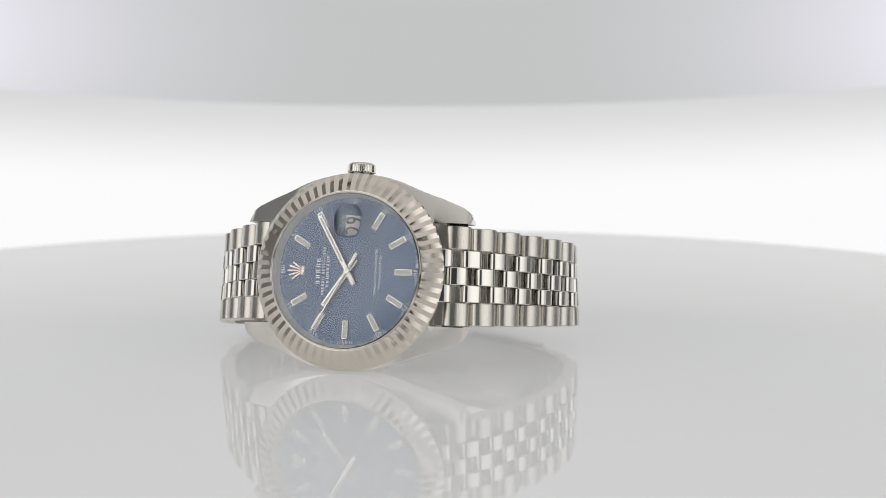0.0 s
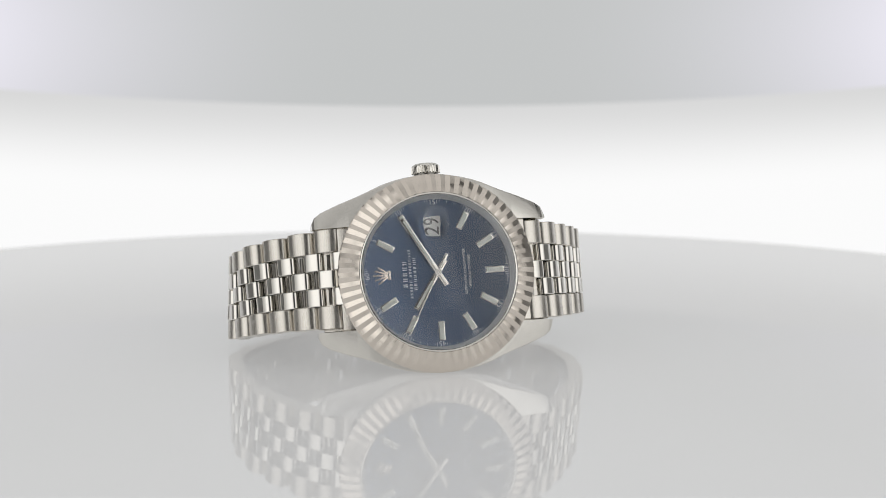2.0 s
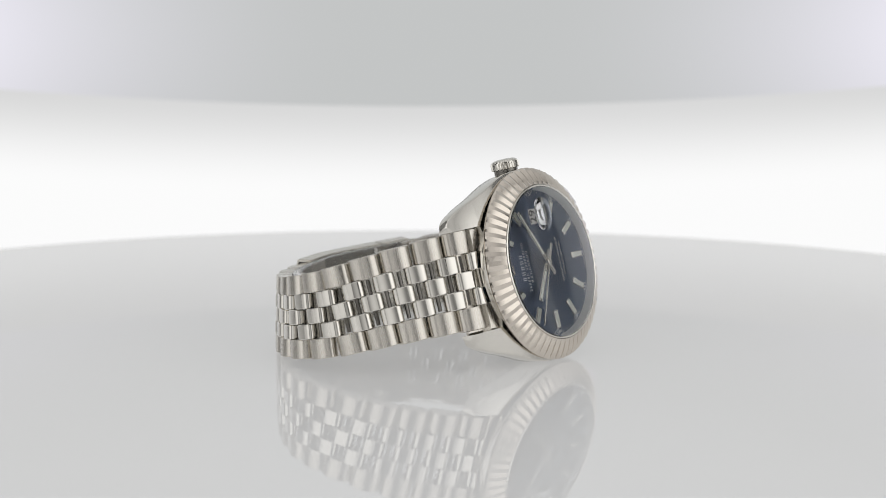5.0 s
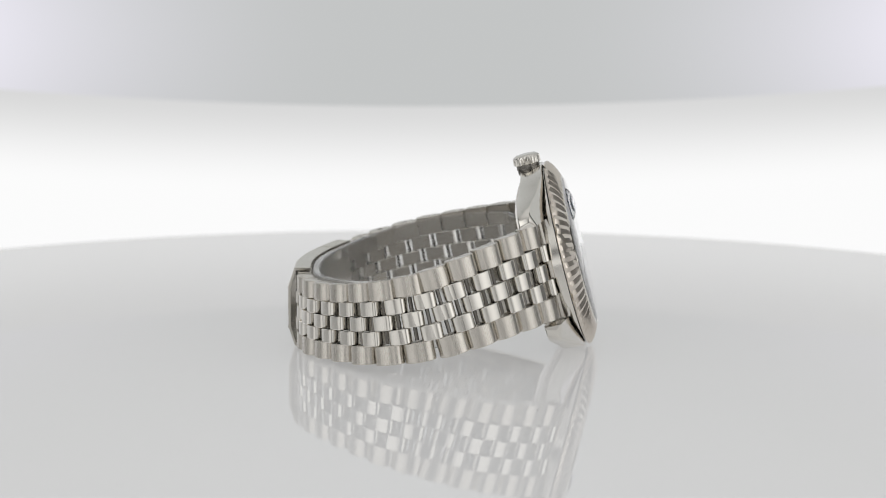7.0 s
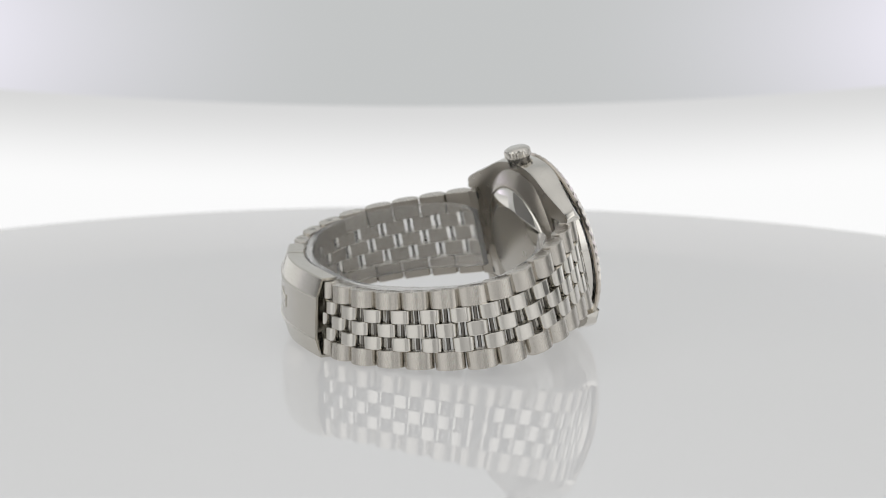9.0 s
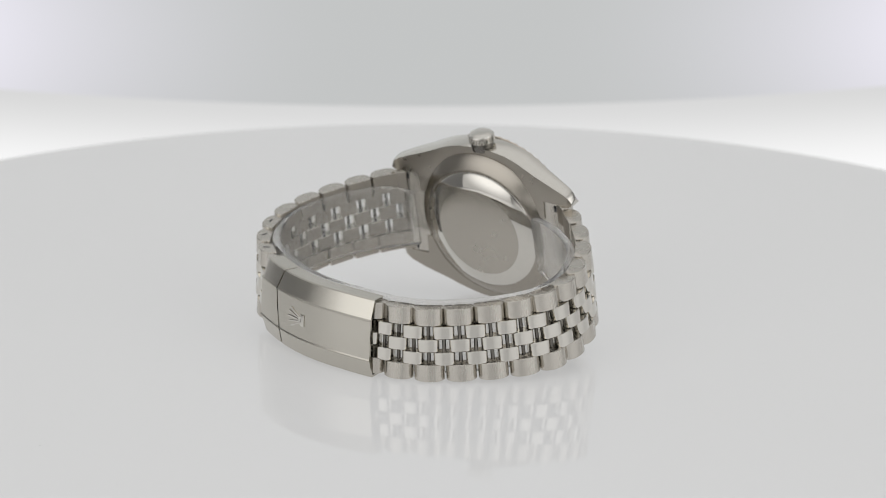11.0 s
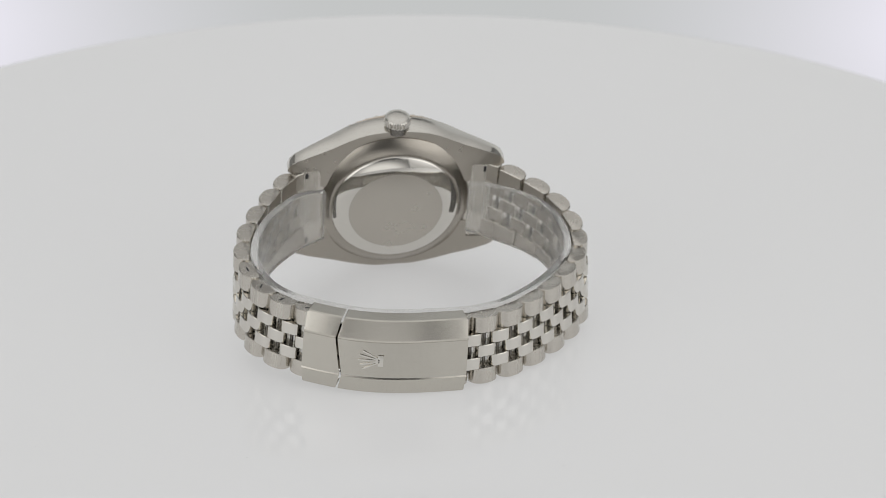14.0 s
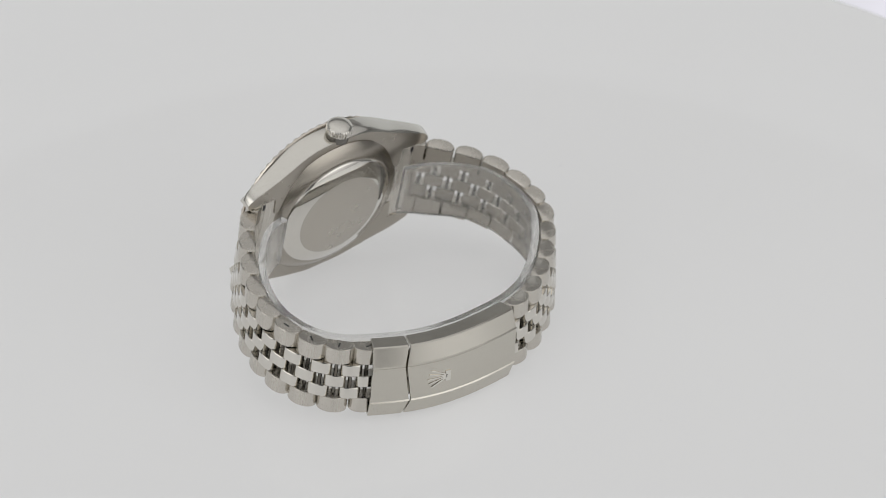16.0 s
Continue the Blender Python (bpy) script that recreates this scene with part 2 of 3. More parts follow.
def build_backdrop():
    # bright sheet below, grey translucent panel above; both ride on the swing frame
    low = sheet("backdrop_sheet", 0.25, -0.12, 0.0755, 0.27, 0.5, faded_glow_sheet(), 0.003, sag=SAG)
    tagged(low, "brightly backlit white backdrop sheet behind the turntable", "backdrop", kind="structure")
    m = bpy.data.materials.new("grey_panel_painted_glow")
    m.use_nodes = True
    nt = m.node_tree
    nt.nodes.remove(nt.nodes["Principled BSDF"])
    e = nt.nodes.new("ShaderNodeEmission")
    nt.links.new(e.outputs[0], nt.nodes["Material Output"].inputs[0])
    co = nt.nodes.new("ShaderNodeTexCoord")
    # the glow of two lamps painted into the emission as soft round patches
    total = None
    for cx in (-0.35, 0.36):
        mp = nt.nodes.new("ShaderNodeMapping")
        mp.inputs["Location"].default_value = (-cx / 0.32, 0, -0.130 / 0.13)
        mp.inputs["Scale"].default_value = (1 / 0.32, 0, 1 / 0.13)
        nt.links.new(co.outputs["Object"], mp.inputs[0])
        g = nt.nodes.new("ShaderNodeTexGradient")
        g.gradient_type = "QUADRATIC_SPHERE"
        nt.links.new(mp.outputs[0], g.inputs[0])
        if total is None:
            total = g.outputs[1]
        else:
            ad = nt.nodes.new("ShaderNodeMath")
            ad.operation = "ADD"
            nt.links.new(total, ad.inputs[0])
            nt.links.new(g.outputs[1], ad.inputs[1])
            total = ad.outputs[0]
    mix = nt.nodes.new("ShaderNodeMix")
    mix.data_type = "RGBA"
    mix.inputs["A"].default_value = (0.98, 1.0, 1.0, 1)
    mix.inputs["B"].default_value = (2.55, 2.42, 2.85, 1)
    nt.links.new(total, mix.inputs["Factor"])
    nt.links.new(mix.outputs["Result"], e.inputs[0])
    # emission raised above the view to strengthen what the plate reflects
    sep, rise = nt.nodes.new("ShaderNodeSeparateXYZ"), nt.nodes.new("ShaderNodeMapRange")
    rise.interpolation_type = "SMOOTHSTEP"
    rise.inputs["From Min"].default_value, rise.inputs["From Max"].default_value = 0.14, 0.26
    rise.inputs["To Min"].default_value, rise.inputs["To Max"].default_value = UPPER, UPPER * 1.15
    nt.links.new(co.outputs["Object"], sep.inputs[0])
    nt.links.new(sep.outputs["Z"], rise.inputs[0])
    # and lowered near the top to hide an edge in that reflection
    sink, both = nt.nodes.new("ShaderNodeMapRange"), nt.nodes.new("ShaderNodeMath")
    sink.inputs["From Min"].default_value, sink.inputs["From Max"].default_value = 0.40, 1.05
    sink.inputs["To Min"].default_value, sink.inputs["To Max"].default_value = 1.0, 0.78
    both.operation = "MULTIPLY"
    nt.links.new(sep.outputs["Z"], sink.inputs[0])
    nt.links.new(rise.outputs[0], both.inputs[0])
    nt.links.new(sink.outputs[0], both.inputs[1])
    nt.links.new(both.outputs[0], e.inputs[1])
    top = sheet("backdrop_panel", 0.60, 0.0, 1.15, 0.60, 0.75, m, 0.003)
    tagged(top, "grey translucent panel with the glow of two lamps painted in", "backdrop", kind="structure")
    return low, top


def build_turntable():
    bm = bmesh.new()
    lathe(bm, [(0, 0), (0.1910, 0), (0.1926, -0.0006), (0.1938, -0.0025), (0.1938, -0.008), (0.192, -0.010), (0, -0.010)], 160)
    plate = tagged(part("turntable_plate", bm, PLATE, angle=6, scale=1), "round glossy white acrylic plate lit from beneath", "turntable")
    rng = random.Random(7)
    bm = bmesh.new()
    for k in range(9):
        a, d, q = rng.uniform(0, 6.28), rng.uniform(0.05, 0.12), rng.uniform(0.00004, 0.00009)
        ball = bmesh.ops.create_icosphere(bm, subdivisions=1, radius=q)["verts"]
        for v in ball:
            v.co = (v.co.x + d * math.cos(a), v.co.y * 1.2 + d * math.sin(a), v.co.z * 0.5 + q * 0.4)
    tagged(part("dust", bm, DUST, plate, "tiny grey dust specks", scale=1), kind="stuff")
    bm = bmesh.new()
    lathe(bm, [(0, -0.0105), (0.12, -0.0105), (0.12, -0.05), (0.09, -0.07), (0.09, -0.86), (0.16, -0.88), (0.16, -0.9), (0, -0.9)], 64)
    tagged(part("turntable_stand", bm, PAINT, scale=1), "grey pedestal under the turntable plate", "stand")
    return plate


build_studio()
backdrop_parts = build_backdrop()
turntable = build_turntable()

# ---- the watch ----
watch = tagged(new("wristwatch"), "steel wristwatch with blue dial and fluted bezel lying on its side",
               "wristwatch")
# axes: x to three o'clock, y to twelve, z out of the dial
WATCH_M = Matrix(((-0.04500, -0.99703, 0.06250, 0.00172),
                  (0.24427, -0.07164, -0.96706, -0.03504),
                  (0.96866, -0.02825, 0.24677, 0.02041), (0, 0, 0, 1)))


def smoothstep(a, b, t):
    t = min(1, max(0, (t - a) / (b - a)))
    return t * t * (3 - 2 * t)


def case_edge(y):
    """Half the case's width at y."""
    y = abs(y)
    k = [(0, 20.4), (3, 20.35), (6, 20.0), (10, 18.9), (14, 17.2), (19, 15.5), (22.5, 14.1), (23.9, 13.1), (24.5, 11.9)]
    for (a, p), (b, q) in zip(k, k[1:]):
        if y <= b:
            return p + (q - p) * (y - a) / (b - a)
    return k[-1][1]


def shaded_satin_underside(ob, limit=-0.85):
    """Gives the faces that lie against the wrist a satin finish, darkened for inner shade."""
    ob.data.materials.append(SHADED_BACK_STEEL)
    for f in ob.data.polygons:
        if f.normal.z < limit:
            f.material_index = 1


def build_case():
    bm = bmesh.new()
    ys = [-24.5, -24.4, -24.2, -23.9, -23.3, -22.5, -21, -19, -17.2, -17.0, -15, -13, -11, -9, -7, -5, -3, -1.5, 0]
    ys = ys + [-y for y in ys[-2::-1]]
    for side in (1, -1):
        secs = []
        for y in ys:
            a = abs(y)
            xi = 10.65 if a > 17.1 else 6.0
            xo = case_edge(y)
            end = smoothstep(23.6, 24.4, a) * 0.25
            zt = -0.75 - 2.9 * smoothstep(11, 26, a) - end
            zb = -5.7 - 1.6 * smoothstep(6, 20, a) + end
            zo = -5.6 - 1.4 * smoothstep(6, 22, a) + end
            d = 0.2 + 0.8 * smoothstep(8, 17, a)
            xm = max(xi + 0.25, xo - 3.2)
            s = [(xi, zb), (xm, zb), (xo - 0.62, zo - 0.15), (xo - 0.42, zo + 0.2), (xo, zt - d - 0.4), (xo - 0.08, zt - d - 0.12),
                 (xo - 0.3, zt - d), (xi, zt + (d * (10.65 - xi) / (xo - 10.95) if xi < 10 else 0))]
            secs.append([(side * x, y, z) for x, z in s])
        loft(bm, secs)
    lathe(bm, [(17.6, -5.5), (19.2, -5.4), (19.3, -0.8), (15.5, -0.75)], 96)
    case = part("case", bm, CASE_STEEL, watch, "polished steel case with tapering lugs")
    shaded_satin_underside(case, -0.5)
    for sx in (1, -1):
        for sy in (1, -1):
            bm = bmesh.new()
            box(bm, sx * 9.3 - 0.75, sx * 9.3 + 0.75, sy * 20.2 - 0.33, sy * 20.2 + 0.33, -7.22, -6.6, 0.1)
            part("lug_hole", bm, BLACK_PRINT, case, "dark spring bar hole")
    return case


def build_caseback():
    bm = bmesh.new()
    lathe(bm, [(14.2, -8.0), (14.9, -8.0), (15.3, -7.85), (17.6, -6.5), (18.2, -5.9), (18.3, -5.3)], 96)
    part("back_ring", bm, DARKENED_RING_STEEL, watch, "sloping satin ring round the caseback")
    bm = bmesh.new()
    n = 125
    rings = []
    for i in range(n * 2):
        a = math.pi * i / n
        r = 14.75 if i % 2 else 14.4
        rings.append([bm.verts.new((q * math.cos(a), q * math.sin(a), z)) for q, z in
                      ((r, -7.2), (r, -8.0), (14.35, -8.2), (14.2, -8.35), (10.75, -9.45))])
    for i in range(n * 2):
        p, q = rings[i], rings[(i + 1) % (2 * n)]
        for k in range(4):
            bm.faces.new((p[k], p[k + 1], q[k + 1], q[k]))
    back = part("caseback", bm, POLISHED, watch, "polished screw-down caseback with a coin edge", angle=50)
    bm = bmesh.new()
    lathe(bm, [(10.75, -9.45), (10.6, -9.5), (0, -9.52)], 96)
    part("caseback_disc", bm, SATIN, back, "brushed centre of the caseback")


def build_bezel():
    bm = bmesh.new()
    n = 60
    sub = 4
    prof = [(20.0, -0.62, 0), (20.38, -0.45, 0), (20.5, -0.1, 0.06), (20.35, 0.3, 0.28), (19.4, 1.1, 0.34), (18.2, 1.75, 0.32),
            (17.1, 2.2, 0.28), (16.55, 2.35, 0.05), (16.35, 2.3, 0), (16.3, 1.8, 0)]
    rings = []
    for i in range(n * sub):
        a = 2 * math.pi * i / (n * sub)
        ph = (i % sub) / sub
        cut = 1 - abs(2 * ph - 1)
        rings.append([bm.verts.new(((r - d * 0.55 * cut) * math.cos(a), (r - d * 0.55 * cut) * math.sin(a), z - d * 0.8 * cut))
                      for r, z, d in prof])
    for i in range(n * sub):
        p, q = rings[i], rings[(i + 1) % (n * sub)]
        for k in range(len(prof) - 1):
            bm.faces.new((p[k], q[k], q[k + 1], p[k + 1]))
    part("bezel", bm, WHITE_GOLD, watch, "fluted white gold bezel", angle=14)
    bm = bmesh.new()
    lathe(bm, [(16.25, 1.85), (15.9, 1.7), (14.98, 0.25), (14.95, -0.3)], 128)
    part("inner_ring", bm, RING, watch, "satin engraved inner ring round the dial")
    bm = bmesh.new()
    lathe(bm, [(16.42, 2.2), (16.38, 2.52), (16.2, 2.62), (16.02, 2.5), (16.0, 1.9)], 128)
    part("crystal_ring", bm, POLISHED, watch, "thin polished ring that holds the crystal")


def build_dial():
    bm = bmesh.new()
    lathe(bm, [(0, 0), (15.2, 0), (15.2, -0.4), (0, -0.4)], 128)
    dial = part("dial", bm, DIAL, watch, "dark blue sunburst dial")
    # batons: a polished frame with a pale filling
    for h in range(1, 12):
        if h == 3:
            continue
        bm = bmesh.new()
        bar(bm, 9.9, 13.75, 1.35, 0.0, 0.42, h * 30, 0.1)
        mk = part("hour_marker", bm, POLISHED, dial, "polished steel hour marker")
        bm = bmesh.new()
        bar(bm, 10.15, 13.5, 0.92, 0.40, 0.47, h * 30, 0.02)
        part("marker_filling", bm, LUME, dial, "pale luminous filling")
    # the maker's sign at twelve as a plain fan of five strips on a foot
    bm = bmesh.new()
    for k in range(5):
        b2 = bmesh.new()
        box(b2, -0.17, 0.17, 0.6, 3.6 - 0.25 * abs(k - 2), 0.02, 0.3, 0.05)
        b2.transform(Matrix.Translation((0, 9.6, 0)) @ Matrix.Rotation(-radians((k - 2) * 17), 4, "Z"))
        append(bm, b2)
    box(bm, -0.95, 0.95, 9.5, 10.2, 0.02, 0.3, 0.08)
    part("maker_sign", bm, WHITE_GOLD, dial, "plain fan-shaped applied sign")
    # minute scale
    bm = bmesh.new()
    for i in range(60):
        if i % 5:
            bar(bm, 14.35, 14.95, 0.09, 0.0, 0.03, i * 6, 0)
        else:
            for d in (-5.4, 5.4):
                bar(bm, 14.1, 14.95, 0.09, 0.0, 0.03, i * 6 + d * 0.75, 0)
    tagged(part("minute_track", bm, PRINT, dial, "fine printed minute strokes"), kind="stuff")
    for i in range(1, 13):
        a = radians(i * 30)
        m = Matrix.Translation((14.3 * math.sin(a), 14.3 * math.cos(a), 0.03)) @ Matrix.Rotation(-a, 4, "Z")
        lettering("minute_numeral", str(i * 5), 1.5, PRINT, dial, m)
    # maker's lines as plain bars, the readable lines as writing
    rng = random.Random(3)
    for y, w, h, words in ((6.6, 5.6, 0.90, (5,)), (5.5, 10.0, 0.58, (6, 9)), (4.55, 6.8, 0.62, (8,))):
        bm = bmesh.new()
        step = w / (sum(words) + 0.8 * (len(words) - 1))
        x = -w / 2
        for n in words:
            for k in range(n):
                for d in (0.26, 0.26 + rng.uniform(0.3, 0.45)):
                    box(bm, x + step * (d - 0.09), x + step * (d + 0.09), y - h / 2, y + h / 2, 0.0, 0.03)
                x += step
            x += step * 0.8
        part("printed_line", bm, PRINT, dial, "row of plain printed bars")
    for text, y, s in (("SUPERLATIVE CHRONOMETER", -5.75, 0.68), ("OFFICIALLY CERTIFIED", -6.7, 0.68)):
        lettering("printed_text", text, s, PRINT, dial, Matrix.Translation((0, y, 0.03)))
    for text, a in (("SWISS", 187), ("MADE", 173)):
        r = radians(a)
        lettering("printed_text", text, 0.6, PRINT, dial,
                  Matrix.Translation((14.6 * math.sin(r), 14.6 * math.cos(r), 0.03)) @ Matrix.Rotation(math.pi - r, 4, "Z"))
    # date under the lens
    bm = bmesh.new()
    box(bm, 8.1, 11.2, -1.1, 1.1, 0.0, 0.05)
    date = part("date_window", bm, DATE_WHITE, dial, "white date window")
    lettering("date_numeral", "29", 2.9, BLACK_PRINT, date, Matrix.Translation((9.65, 0, 0.06)), "black date numerals")
    return dial


def build_pointers():
    def pointer(name, angle, tip, tail, w, z, label, fill=None):
        bm = bmesh.new()
        bar(bm, -tail, tip, w, z, z + 0.28, angle, 0.09)
        ob = part(name, bm, POLISHED, watch, label)
        if fill:
            bm = bmesh.new()
            bar(bm, fill[0], fill[1], w * 0.45, z + 0.27, z + 0.31, angle, 0.0)
            part("filling", bm, LUME, ob, "pale luminous filling")
    pointer("hour_pointer", 304.5, 8.8, 3.0, 1.15, 0.55, "polished hour pointer", (2.2, 8.3))
    pointer("minute_pointer", 59.5, 13.0, 3.2, 1.05, 0.9, "polished minute pointer", (2.2, 12.4))
    pointer("seconds_pointer", 299.0, 14.2, 4.2, 0.28, 1.25, "thin steel seconds pointer")
    bm = bmesh.new()
    bar(bm, -4.2, -1.0, 0.75, 1.25, 1.5, 299.0, 0.1)
    lathe(bm, [(0, 1.75), (0.22, 1.75), (0.3, 1.62), (0.5, 1.62), (0.68, 1.5), (0.72, 0.3), (0, 0.3)], 32)
    part("pointer_hub", bm, POLISHED, watch, "polished hub with counterweight")


def build_crystal():
    bm = bmesh.new()
    lathe(bm, [(0, 2.72), (15.6, 2.7), (15.95, 2.58), (15.98, 2.0), (0, 2.0)], 128)
    c = part("crystal", bm, CRYSTAL, watch, "clear flat sapphire crystal")
    c.visible_shadow = False
    bm = bmesh.new()
    # the date lens: a rounded rectangle with a domed top
    rows = []
    for f in (1.0, 0.999, 0.9, 0.75, 0.6, 0.45, 0.3, 0.15):
        z = 2.75 if f == 1.0 else 2.85 + math.sqrt(4.7 ** 2 - (3.1 * f) ** 2) - math.sqrt(4.7 ** 2 - 3.1 ** 2)
        ring = []
        for i in range(48):
            a = 2 * math.pi * i / 48
            ca, sa = math.cos(a), math.sin(a)
            ring.append((10.2 + f * 3.5 * math.copysign(abs(ca) ** 0.75, ca), f * 2.9 * math.copysign(abs(sa) ** 0.75, sa), z))
        rows.append(ring)
    loft(bm, rows)
    lens = part("date_lens", bm, LENS, c, "domed magnifying lens over the date")
    lens.visible_shadow = False


def build_crown():
    bm = bmesh.new()
    n = 26
    rings = []
    prof = ((21.0, 0.0, 0), (21.0, 0.90, 0), (21.15, 1.0, 1), (22.35, 1.0, 1), (22.55, 0.97, 0.6), (22.85, 0.88, 0), (23.1, 0.74, 0), (23.24, 0.42, 0), (23.28, 0.0, 0))
    for i in range(n * 4):
        a = 2 * math.pi * i / (n * 4)
        dip = 0.26 if i % 4 in (2, 3) else 0.0
        rings.append([bm.verts.new((x, (3.0 * f - dip * d) * math.cos(a), -4.0 + (3.0 * f - dip * d) * math.sin(a))) for x, f, d in prof])
    for i in range(n * 4):
        p, q = rings[i], rings[(i + 1) % (n * 4)]
        for k in range(len(prof) - 1):
            bm.faces.new((p[k], q[k], q[k + 1], p[k + 1]))
    bmesh.ops.remove_doubles(bm, verts=bm.verts, dist=1e-5)
    crown = part("winding_crown", bm, CASE_SATIN, watch, "fluted steel winding crown")
    bm = bmesh.new()
    lathe(bm, [(0, 0.9), (2.55, 0.9), (2.55, 0), (2.4, -1.2), (0, -1.2)], 40, Matrix.Translation((20.15, 0, -4.0)) @ Matrix.Rotation(math.pi / 2, 4, "Y"))
    part("crown_tube", bm, DARK_STEEL, crown, "dark steel crown tube")


# the bracelet's outer line, (y, z), from twelve o'clock round to six
LOOP = [(18.3, -2.1), (22.9, -4.4), (27.6, -8.3), (32.2, -12.9), (36.0, -17.9), (38.5, -23.9), (39.5, -30.8), (38.4, -37.8), (34.6, -44.0),
        (29.6, -49.4), (24.6, -53.5), (18.8, -57.1), (12.8, -59.2), (7.9, -60.1), (0.0, -60.6), (-6.0, -60.3), (-11.8, -59.4), (-17.9, -57.6),
        (-24.8, -54.5), (-30.2, -51.3), (-34.5, -46.9), (-37.2, -41.2), (-38.3, -34.5), (-37.1, -26.8), (-34.5, -20.1), (-31.2, -14.0),
        (-27.3, -8.3), (-22.9, -4.3), (-18.3, -2.1)]


def spline(pts, n=24):
    out = []
    p = [Vector(q) for q in [pts[0], *pts, pts[-1]]]
    for i in range(1, len(p) - 2):
        for k in range(n):
            t = k / n
            a, b, c, d = p[i - 1], p[i], p[i + 1], p[i + 2]
            out.append(0.5 * (2 * b + (c - a) * t + (2 * a - 5 * b + 4 * c - d) * t * t + (3 * b - a - 3 * c + d) * t ** 3))
    out.append(p[-1])
    return out


PATH = spline(LOOP)
ARC = [0.0]
for a, b in zip(PATH, PATH[1:]):
    ARC.append(ARC[-1] + (b - a).length)
TOTAL = ARC[-1]


def along(s):
    """Point and tangent of the bracelet's line at arc length s."""
    s = min(max(s, 0), TOTAL - 1e-6)
    i = max(k for k in range(len(ARC) - 1) if ARC[k] <= s)
    f = (s - ARC[i]) / (ARC[i + 1] - ARC[i])
    p = PATH[i].lerp(PATH[i + 1], f)
    j, k = max(0, i - 3), min(len(PATH) - 1, i + 4)
    return p, (PATH[k] - PATH[j]).normalized()


UP = WATCH_M.to_3x3().transposed() @ Vector((0, 0, 1))


def drift(p):
    """How far the bracelet's middle line strays towards three o'clock."""
    return -0.063 * p.y + 0.014 * p.x - 0.06 * max(0, p.x) * min(1, -p.y / 28)


def station(s, x=0.0, lift=0.0):
    """Pose on the bracelet: x across, y along, z outward; it flares towards the plate and twists until the clasp stands upright."""
    p, t = along(s)
    q, r = along(s + 0.5)[0], along(s - 0.5)[0]
    ahead = Vector((drift(q) - drift(r), q.x - r.x, q.y - r.y)).normalized()
    flare = 0.045 * max(-1, min(1, p.x / 36)) * smoothstep(8, 28, -p.y)
    across = Vector((1, 0, 0)).lerp(UP, smoothstep(5, 45, -p.y)) - Vector((0, flare, 0))
    across = (across - across.dot(ahead) * ahead).normalized()
    out = across.cross(ahead)
    at = Vector((drift(p), p.x + 8.5 * flare, p.y)) + across * x + out * lift
    return Matrix([(across[i], ahead[i], out[i], at[i]) for i in range(3)] + [(0, 0, 0, 1)])


def arc_near(y, z):
    """Arc length of the line's point nearest to (y, z)."""
    i = min(range(len(PATH)), key=lambda k: (PATH[k] - Vector((y, z))).length)
    return ARC[i]


CLASP_A, CLASP_B, SPLIT = arc_near(7.9, -60.1), arc_near(-24.8, -54.5), arc_near(-17.9, -57.6)


def link_mesh(length, width, thick, seg=10, end=0.14, square=0.7, taper=0.1):
    """A link with a rounded back, sides that draw in towards the wrist and a flat inner side."""
    inner = length / 2 - taper
    prof = [(-inner, -thick + 0.15), (-inner + 0.15, -thick), (inner - 0.15, -thick), (inner, -thick + 0.15)]
    base = -thick * 0.68
    for k in range(seg + 1):
        a = math.pi * k / seg
        c, s = math.cos(a), math.sin(a)
        prof.append((length / 2 * math.copysign(abs(c) ** square, c), base - base * s ** square if s > 1e-9 else base))
    secs = []
    for x, f in ((-width / 2, 0.93), (-width / 2 + end, 1.0), (width / 2 - end, 1.0), (width / 2, 0.93)):
        secs.append([(x, p * f, (q + thick / 2) * f - thick / 2) for p, q in prof])
    bm = bmesh.new()
    loft(bm, secs)
    return bm


def seat(ob, m):
    """Places a part, modelled in metres, at a pose in millimetres."""
    ob.matrix_basis = Matrix.Translation(m.translation * MM) @ m.to_3x3().to_4x4()


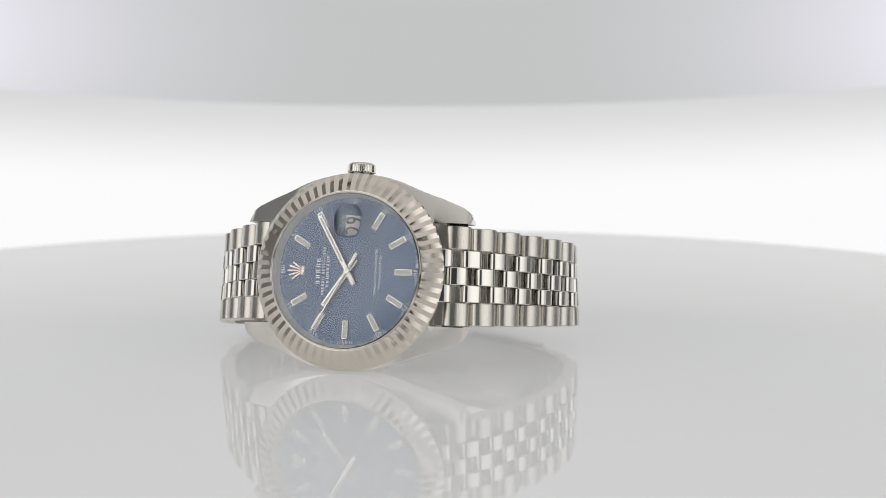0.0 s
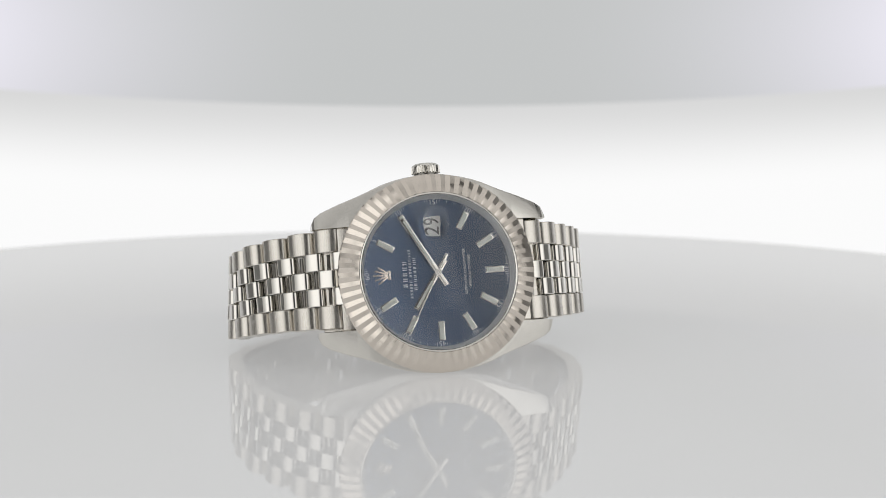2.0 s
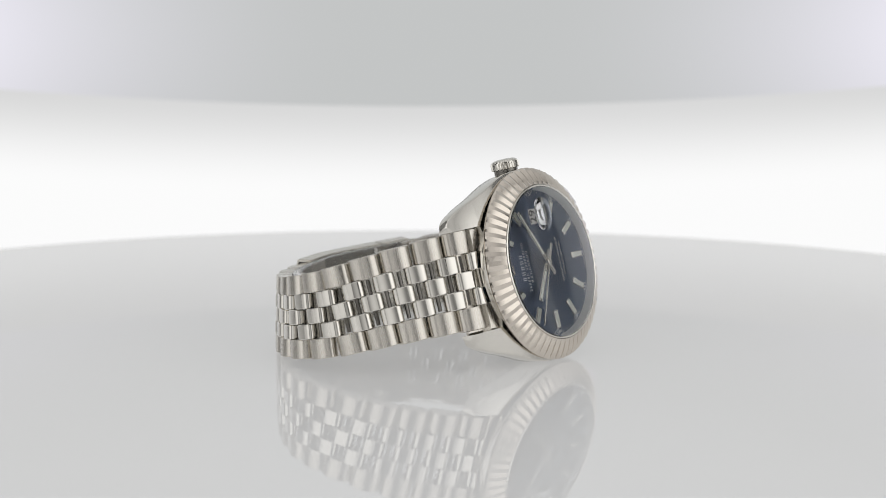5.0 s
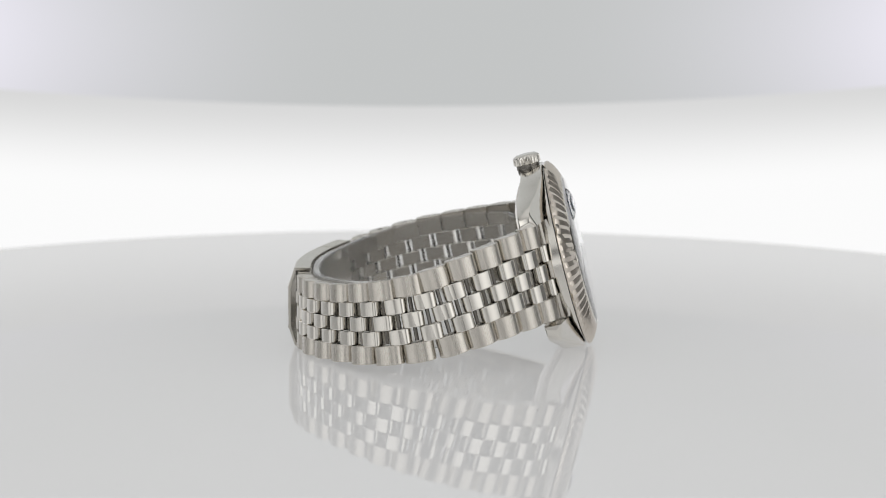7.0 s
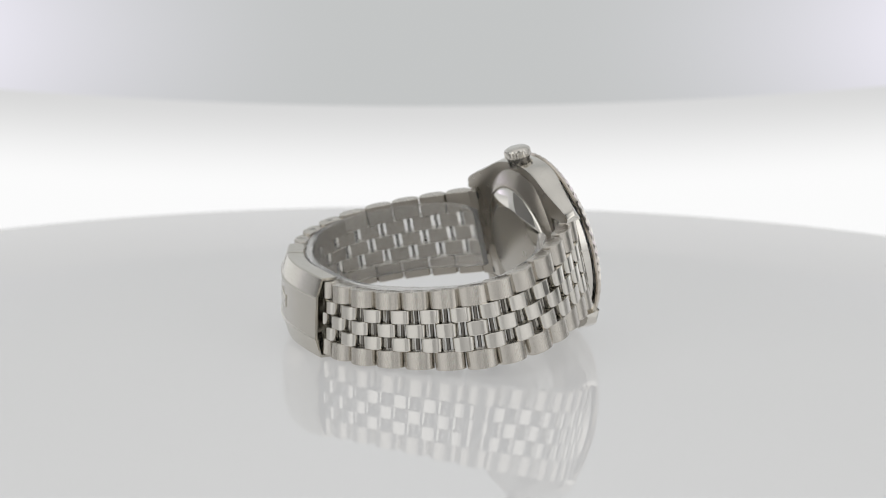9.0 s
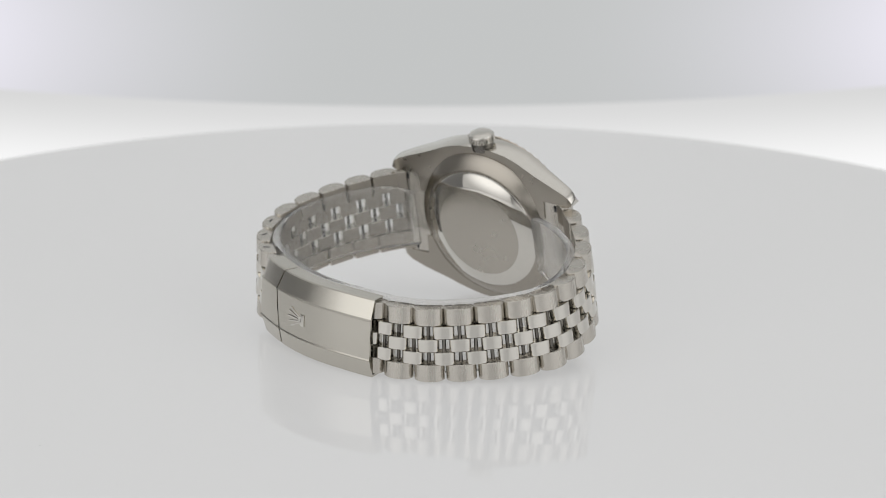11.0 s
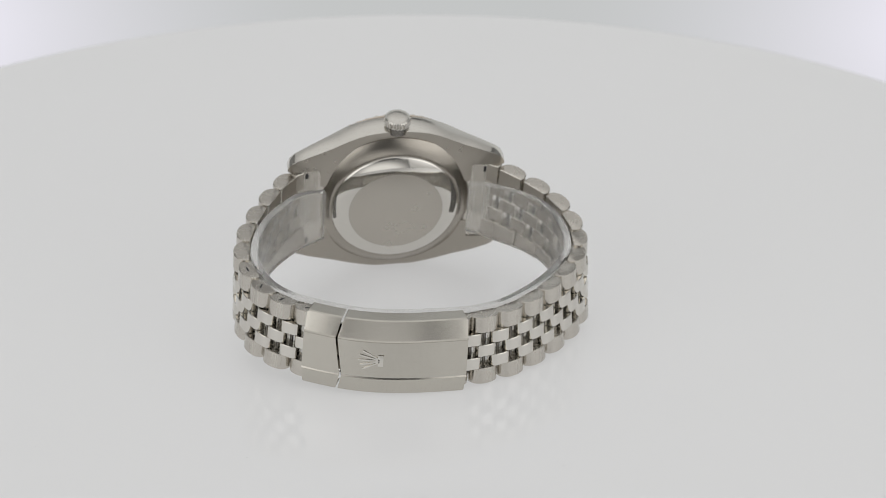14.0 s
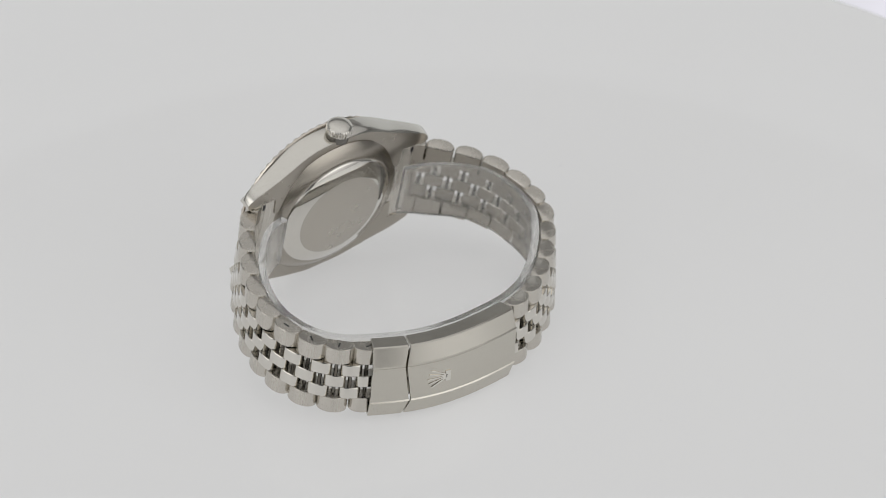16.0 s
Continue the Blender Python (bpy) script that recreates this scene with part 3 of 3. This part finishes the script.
def build_bracelet():
    # first link's arc length, pitch, number of links; both halves run towards growing arc length
    near12, last12 = arc_near(27.6, -8.3), arc_near(12.8, -59.2)
    near6, last6 = arc_near(-25.2, -54.3), arc_near(-27.3, -8.3)
    p12, p6 = (last12 - near12) / 10, (last6 - near6) / 8
    for first, pitch, n, flip in ((near12 - p12, p12, 13, False), (near6, p6, 10, True)):
        def width(s):
            return 21.0 - 5.0 * min(1, (TOTAL - s if flip else s) / 62.0)
        for k in range(n):
            s = first + k * pitch
            w = width(s)
            wo, wm = w * 0.235, w * 0.1767
            for side in (-1, 1):
                ob = part("outer_link", link_mesh(pitch * 0.95, wo - 0.06, 3.5, seg=12, square=0.92, taper=0.28), BRUSHED, watch)
                shaded_satin_underside(ob)
                seat(ob, station(s, side * (w - wo) / 2))
                if flip and k < 4 and side == 1:
                    bm = bmesh.new()
                    box(bm, -0.03, 0.03, -0.7, 0.7, -0.16, 0.16)
                    bm.transform(Matrix.Translation(((wo - 0.06) / 2, 0, -1.7)) @ Matrix.Rotation(0.5 + 0.9 * k, 4, "X"))
                    part("screw_slot", bm, BLACK_PRINT, ob, "dark screw slot")
            ob = part("centre_link", link_mesh(pitch * 0.68, wm - 0.05, 2.9, square=0.58), POLISHED, watch)
            shaded_satin_underside(ob)
            seat(ob, station(s, 0, 0.05))
            wm = width(s) * 0.1767
            rows = [s + pitch / 2] if k < n - 1 or flip else []
            if k == 0 and not flip:
                rows.append(s - pitch / 2)
            for s, side in ((r, d) for r in rows for d in (-1, 1)):
                ob = part("inner_link", link_mesh(pitch * 0.68, wm - 0.05, 2.9, square=0.58), POLISHED, watch)
                shaded_satin_underside(ob)
                seat(ob, station(s, side * wm, 0.05))
        # pins that join the rows
        for k in range(2 * n - 2):
            s = first + k * pitch / 2
            bm = bmesh.new()
            ww = width(s) * 0.5
            lathe(bm, [(0, -ww / 2), (0.42, -ww / 2), (0.42, ww / 2), (0, ww / 2)], 10, Matrix.Rotation(math.pi / 2, 4, "Y"))
            seat(part("link_pin", bm, DARK_STEEL, watch), station(s, 0, -1.9))


def build_end_links():
    for side in (1, -1):
        bm = bmesh.new()
        secs = []
        for y, top, low in ((15.6, -2.0, -6.7), (18.2, -2.3, -6.95), (19.6, -2.9, -7.05), (19.8, -4.9, -7.1), (22.6, -6.0, -7.15), (23.1, -6.2, -6.9)):
            secs.append([(x, side * y, z) for x, z in ((-10.58, low), (-10.64, low + 0.08), (-10.64, top - 0.2), (-10.35, top), (10.35, top), (10.64, top - 0.2), (10.64, low + 0.08), (10.58, low))])
        loft(bm, secs)
        part("end_link", bm, BRUSHED, watch, "solid brushed end link between the lugs")


def build_clasp():
    # section across the clasp: side walls, slanted bands and a flat middle
    def section(s, grow=0.0, wave=0.0):
        h, g = 8.75 + grow, 8.75 + grow
        pts = [(-g, -3.2), (-g, 0.05), (-g + 0.22, 0.35), (-4.7, 1.55), (-4.45, 1.84), (-4.15, 1.64), (0, 1.72), (4.15, 1.64), (4.45, 1.84),
               (4.7, 1.55), (h - 0.22, 0.35), (h, 0.05), (h, -3.2)]
        inner = [(h - 0.5, -3.2), (h - 0.5, 0.0), (4.3, 1.15), (-4.3, 1.15), (-g + 0.5, 0.0), (-g + 0.5, -3.2)]
        return [station(s + wave * math.sin(x * 0.42)) @ Vector((x, 0, z)) for x, z in pts + inner]

    def shell(s0, s1, n, wave0=0.0, wave1=0.0):
        bm = bmesh.new()
        rows = [section(s0 + 0.02, -0.1, wave0)]
        for i in range(n + 1):
            rows.append(section(s0 + 0.2 + (s1 - s0 - 0.4) * i / n, 0, wave0 + (wave1 - wave0) * i / n))
        loft(bm, rows + [section(s1 - 0.02, -0.1, wave1)])
        return bm
    clasp = part("clasp_cover", shell(CLASP_A, SPLIT - 0.2, 20, 0, 0.6), BRUSHED_LONG, watch, "brushed steel clasp cover", angle=9)
    part("clasp_lever", shell(SPLIT + 0.2, CLASP_B, 8, 0.6, 0), BRUSHED_LONG, watch, "short clasp lever", angle=9)
    # the maker's raised sign as a plain fan
    bm = bmesh.new()
    st = station(arc_near(-11.9, -59.4), 0, 1.7)
    for k in range(5):
        b2 = bmesh.new()
        box(b2, -0.17, 0.17, 0.5, 5.0 - 0.2 * abs(k - 2), -0.1, 0.17, 0.06)
        b2.transform(Matrix.Translation((0, -2.6, 0)) @ Matrix.Rotation(-radians((k - 2) * 14), 4, "Z"))
        append(bm, b2)
    b2 = bmesh.new()
    box(b2, -1.3, 1.3, -2.9, -1.7, -0.1, 0.17, 0.06)
    append(bm, b2)
    bm.transform(st)
    part("clasp_sign", bm, POLISHED, clasp, "plain raised fan-shaped sign")
    # folding blades inside
    bm = bmesh.new()
    secs = []
    for i in range(17):
        st = station(CLASP_A + 1 + (CLASP_B - CLASP_A - 2) * i / 16)
        secs.append([st @ Vector(q) for q in ((-5.5, 0, -3.1), (5.5, 0, -3.1), (5.5, 0, -2.4), (-5.5, 0, -2.4))])
    loft(bm, secs)
    part("folding_blade", bm, POLISHED, clasp, "polished folding blade")


def build_cuff():
    """The clear strip that keeps the bracelet open."""
    bm = bmesh.new()
    secs = []
    n = 110
    for i in range(n + 1):
        s = 1.5 + (TOTAL - 3.0) * i / n
        tail = min(s, TOTAL - s)
        m = station(s, 0, -4.1 - 3.6 * (1 - smoothstep(0, 26, tail)))
        wide = 0.86 + 0.14 * smoothstep(0, 14, tail)
        secs.append([m @ Vector((x * wide, 0, d)) for x, d in
                     ((-7.2, 0), (-7.1, 0.45), (8.3, 0.45), (8.55, 0.2), (8.55, -1.0), (8.3, -1.25), (-7.1, -1.25), (-7.2, -0.8))])
    loft(bm, secs)
    bmesh.ops.scale(bm, vec=(MM, MM, MM), verts=bm.verts)
    return tagged(part("bracelet_cuff", bm, PLASTIC, scale=1), "clear plastic cuff inside the steel bracelet", "watch cuff")


build_case()
build_caseback()
build_bezel()
build_dial()
build_pointers()
build_crystal()
build_crown()
build_end_links()
build_clasp()
cuff = build_cuff()
build_bracelet()


def motions():
    spin = [(t, pose(0, 0, 0, 0, 0, a)) for t, e, a in STEPS]
    walk(watch, [(t, m @ WATCH_M) for t, m in spin])
    walk(cuff, [(t, m @ WATCH_M) for t, m in spin])
    walk(turntable, spin)
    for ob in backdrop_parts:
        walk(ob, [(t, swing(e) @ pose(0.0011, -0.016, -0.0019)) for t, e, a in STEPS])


motions()
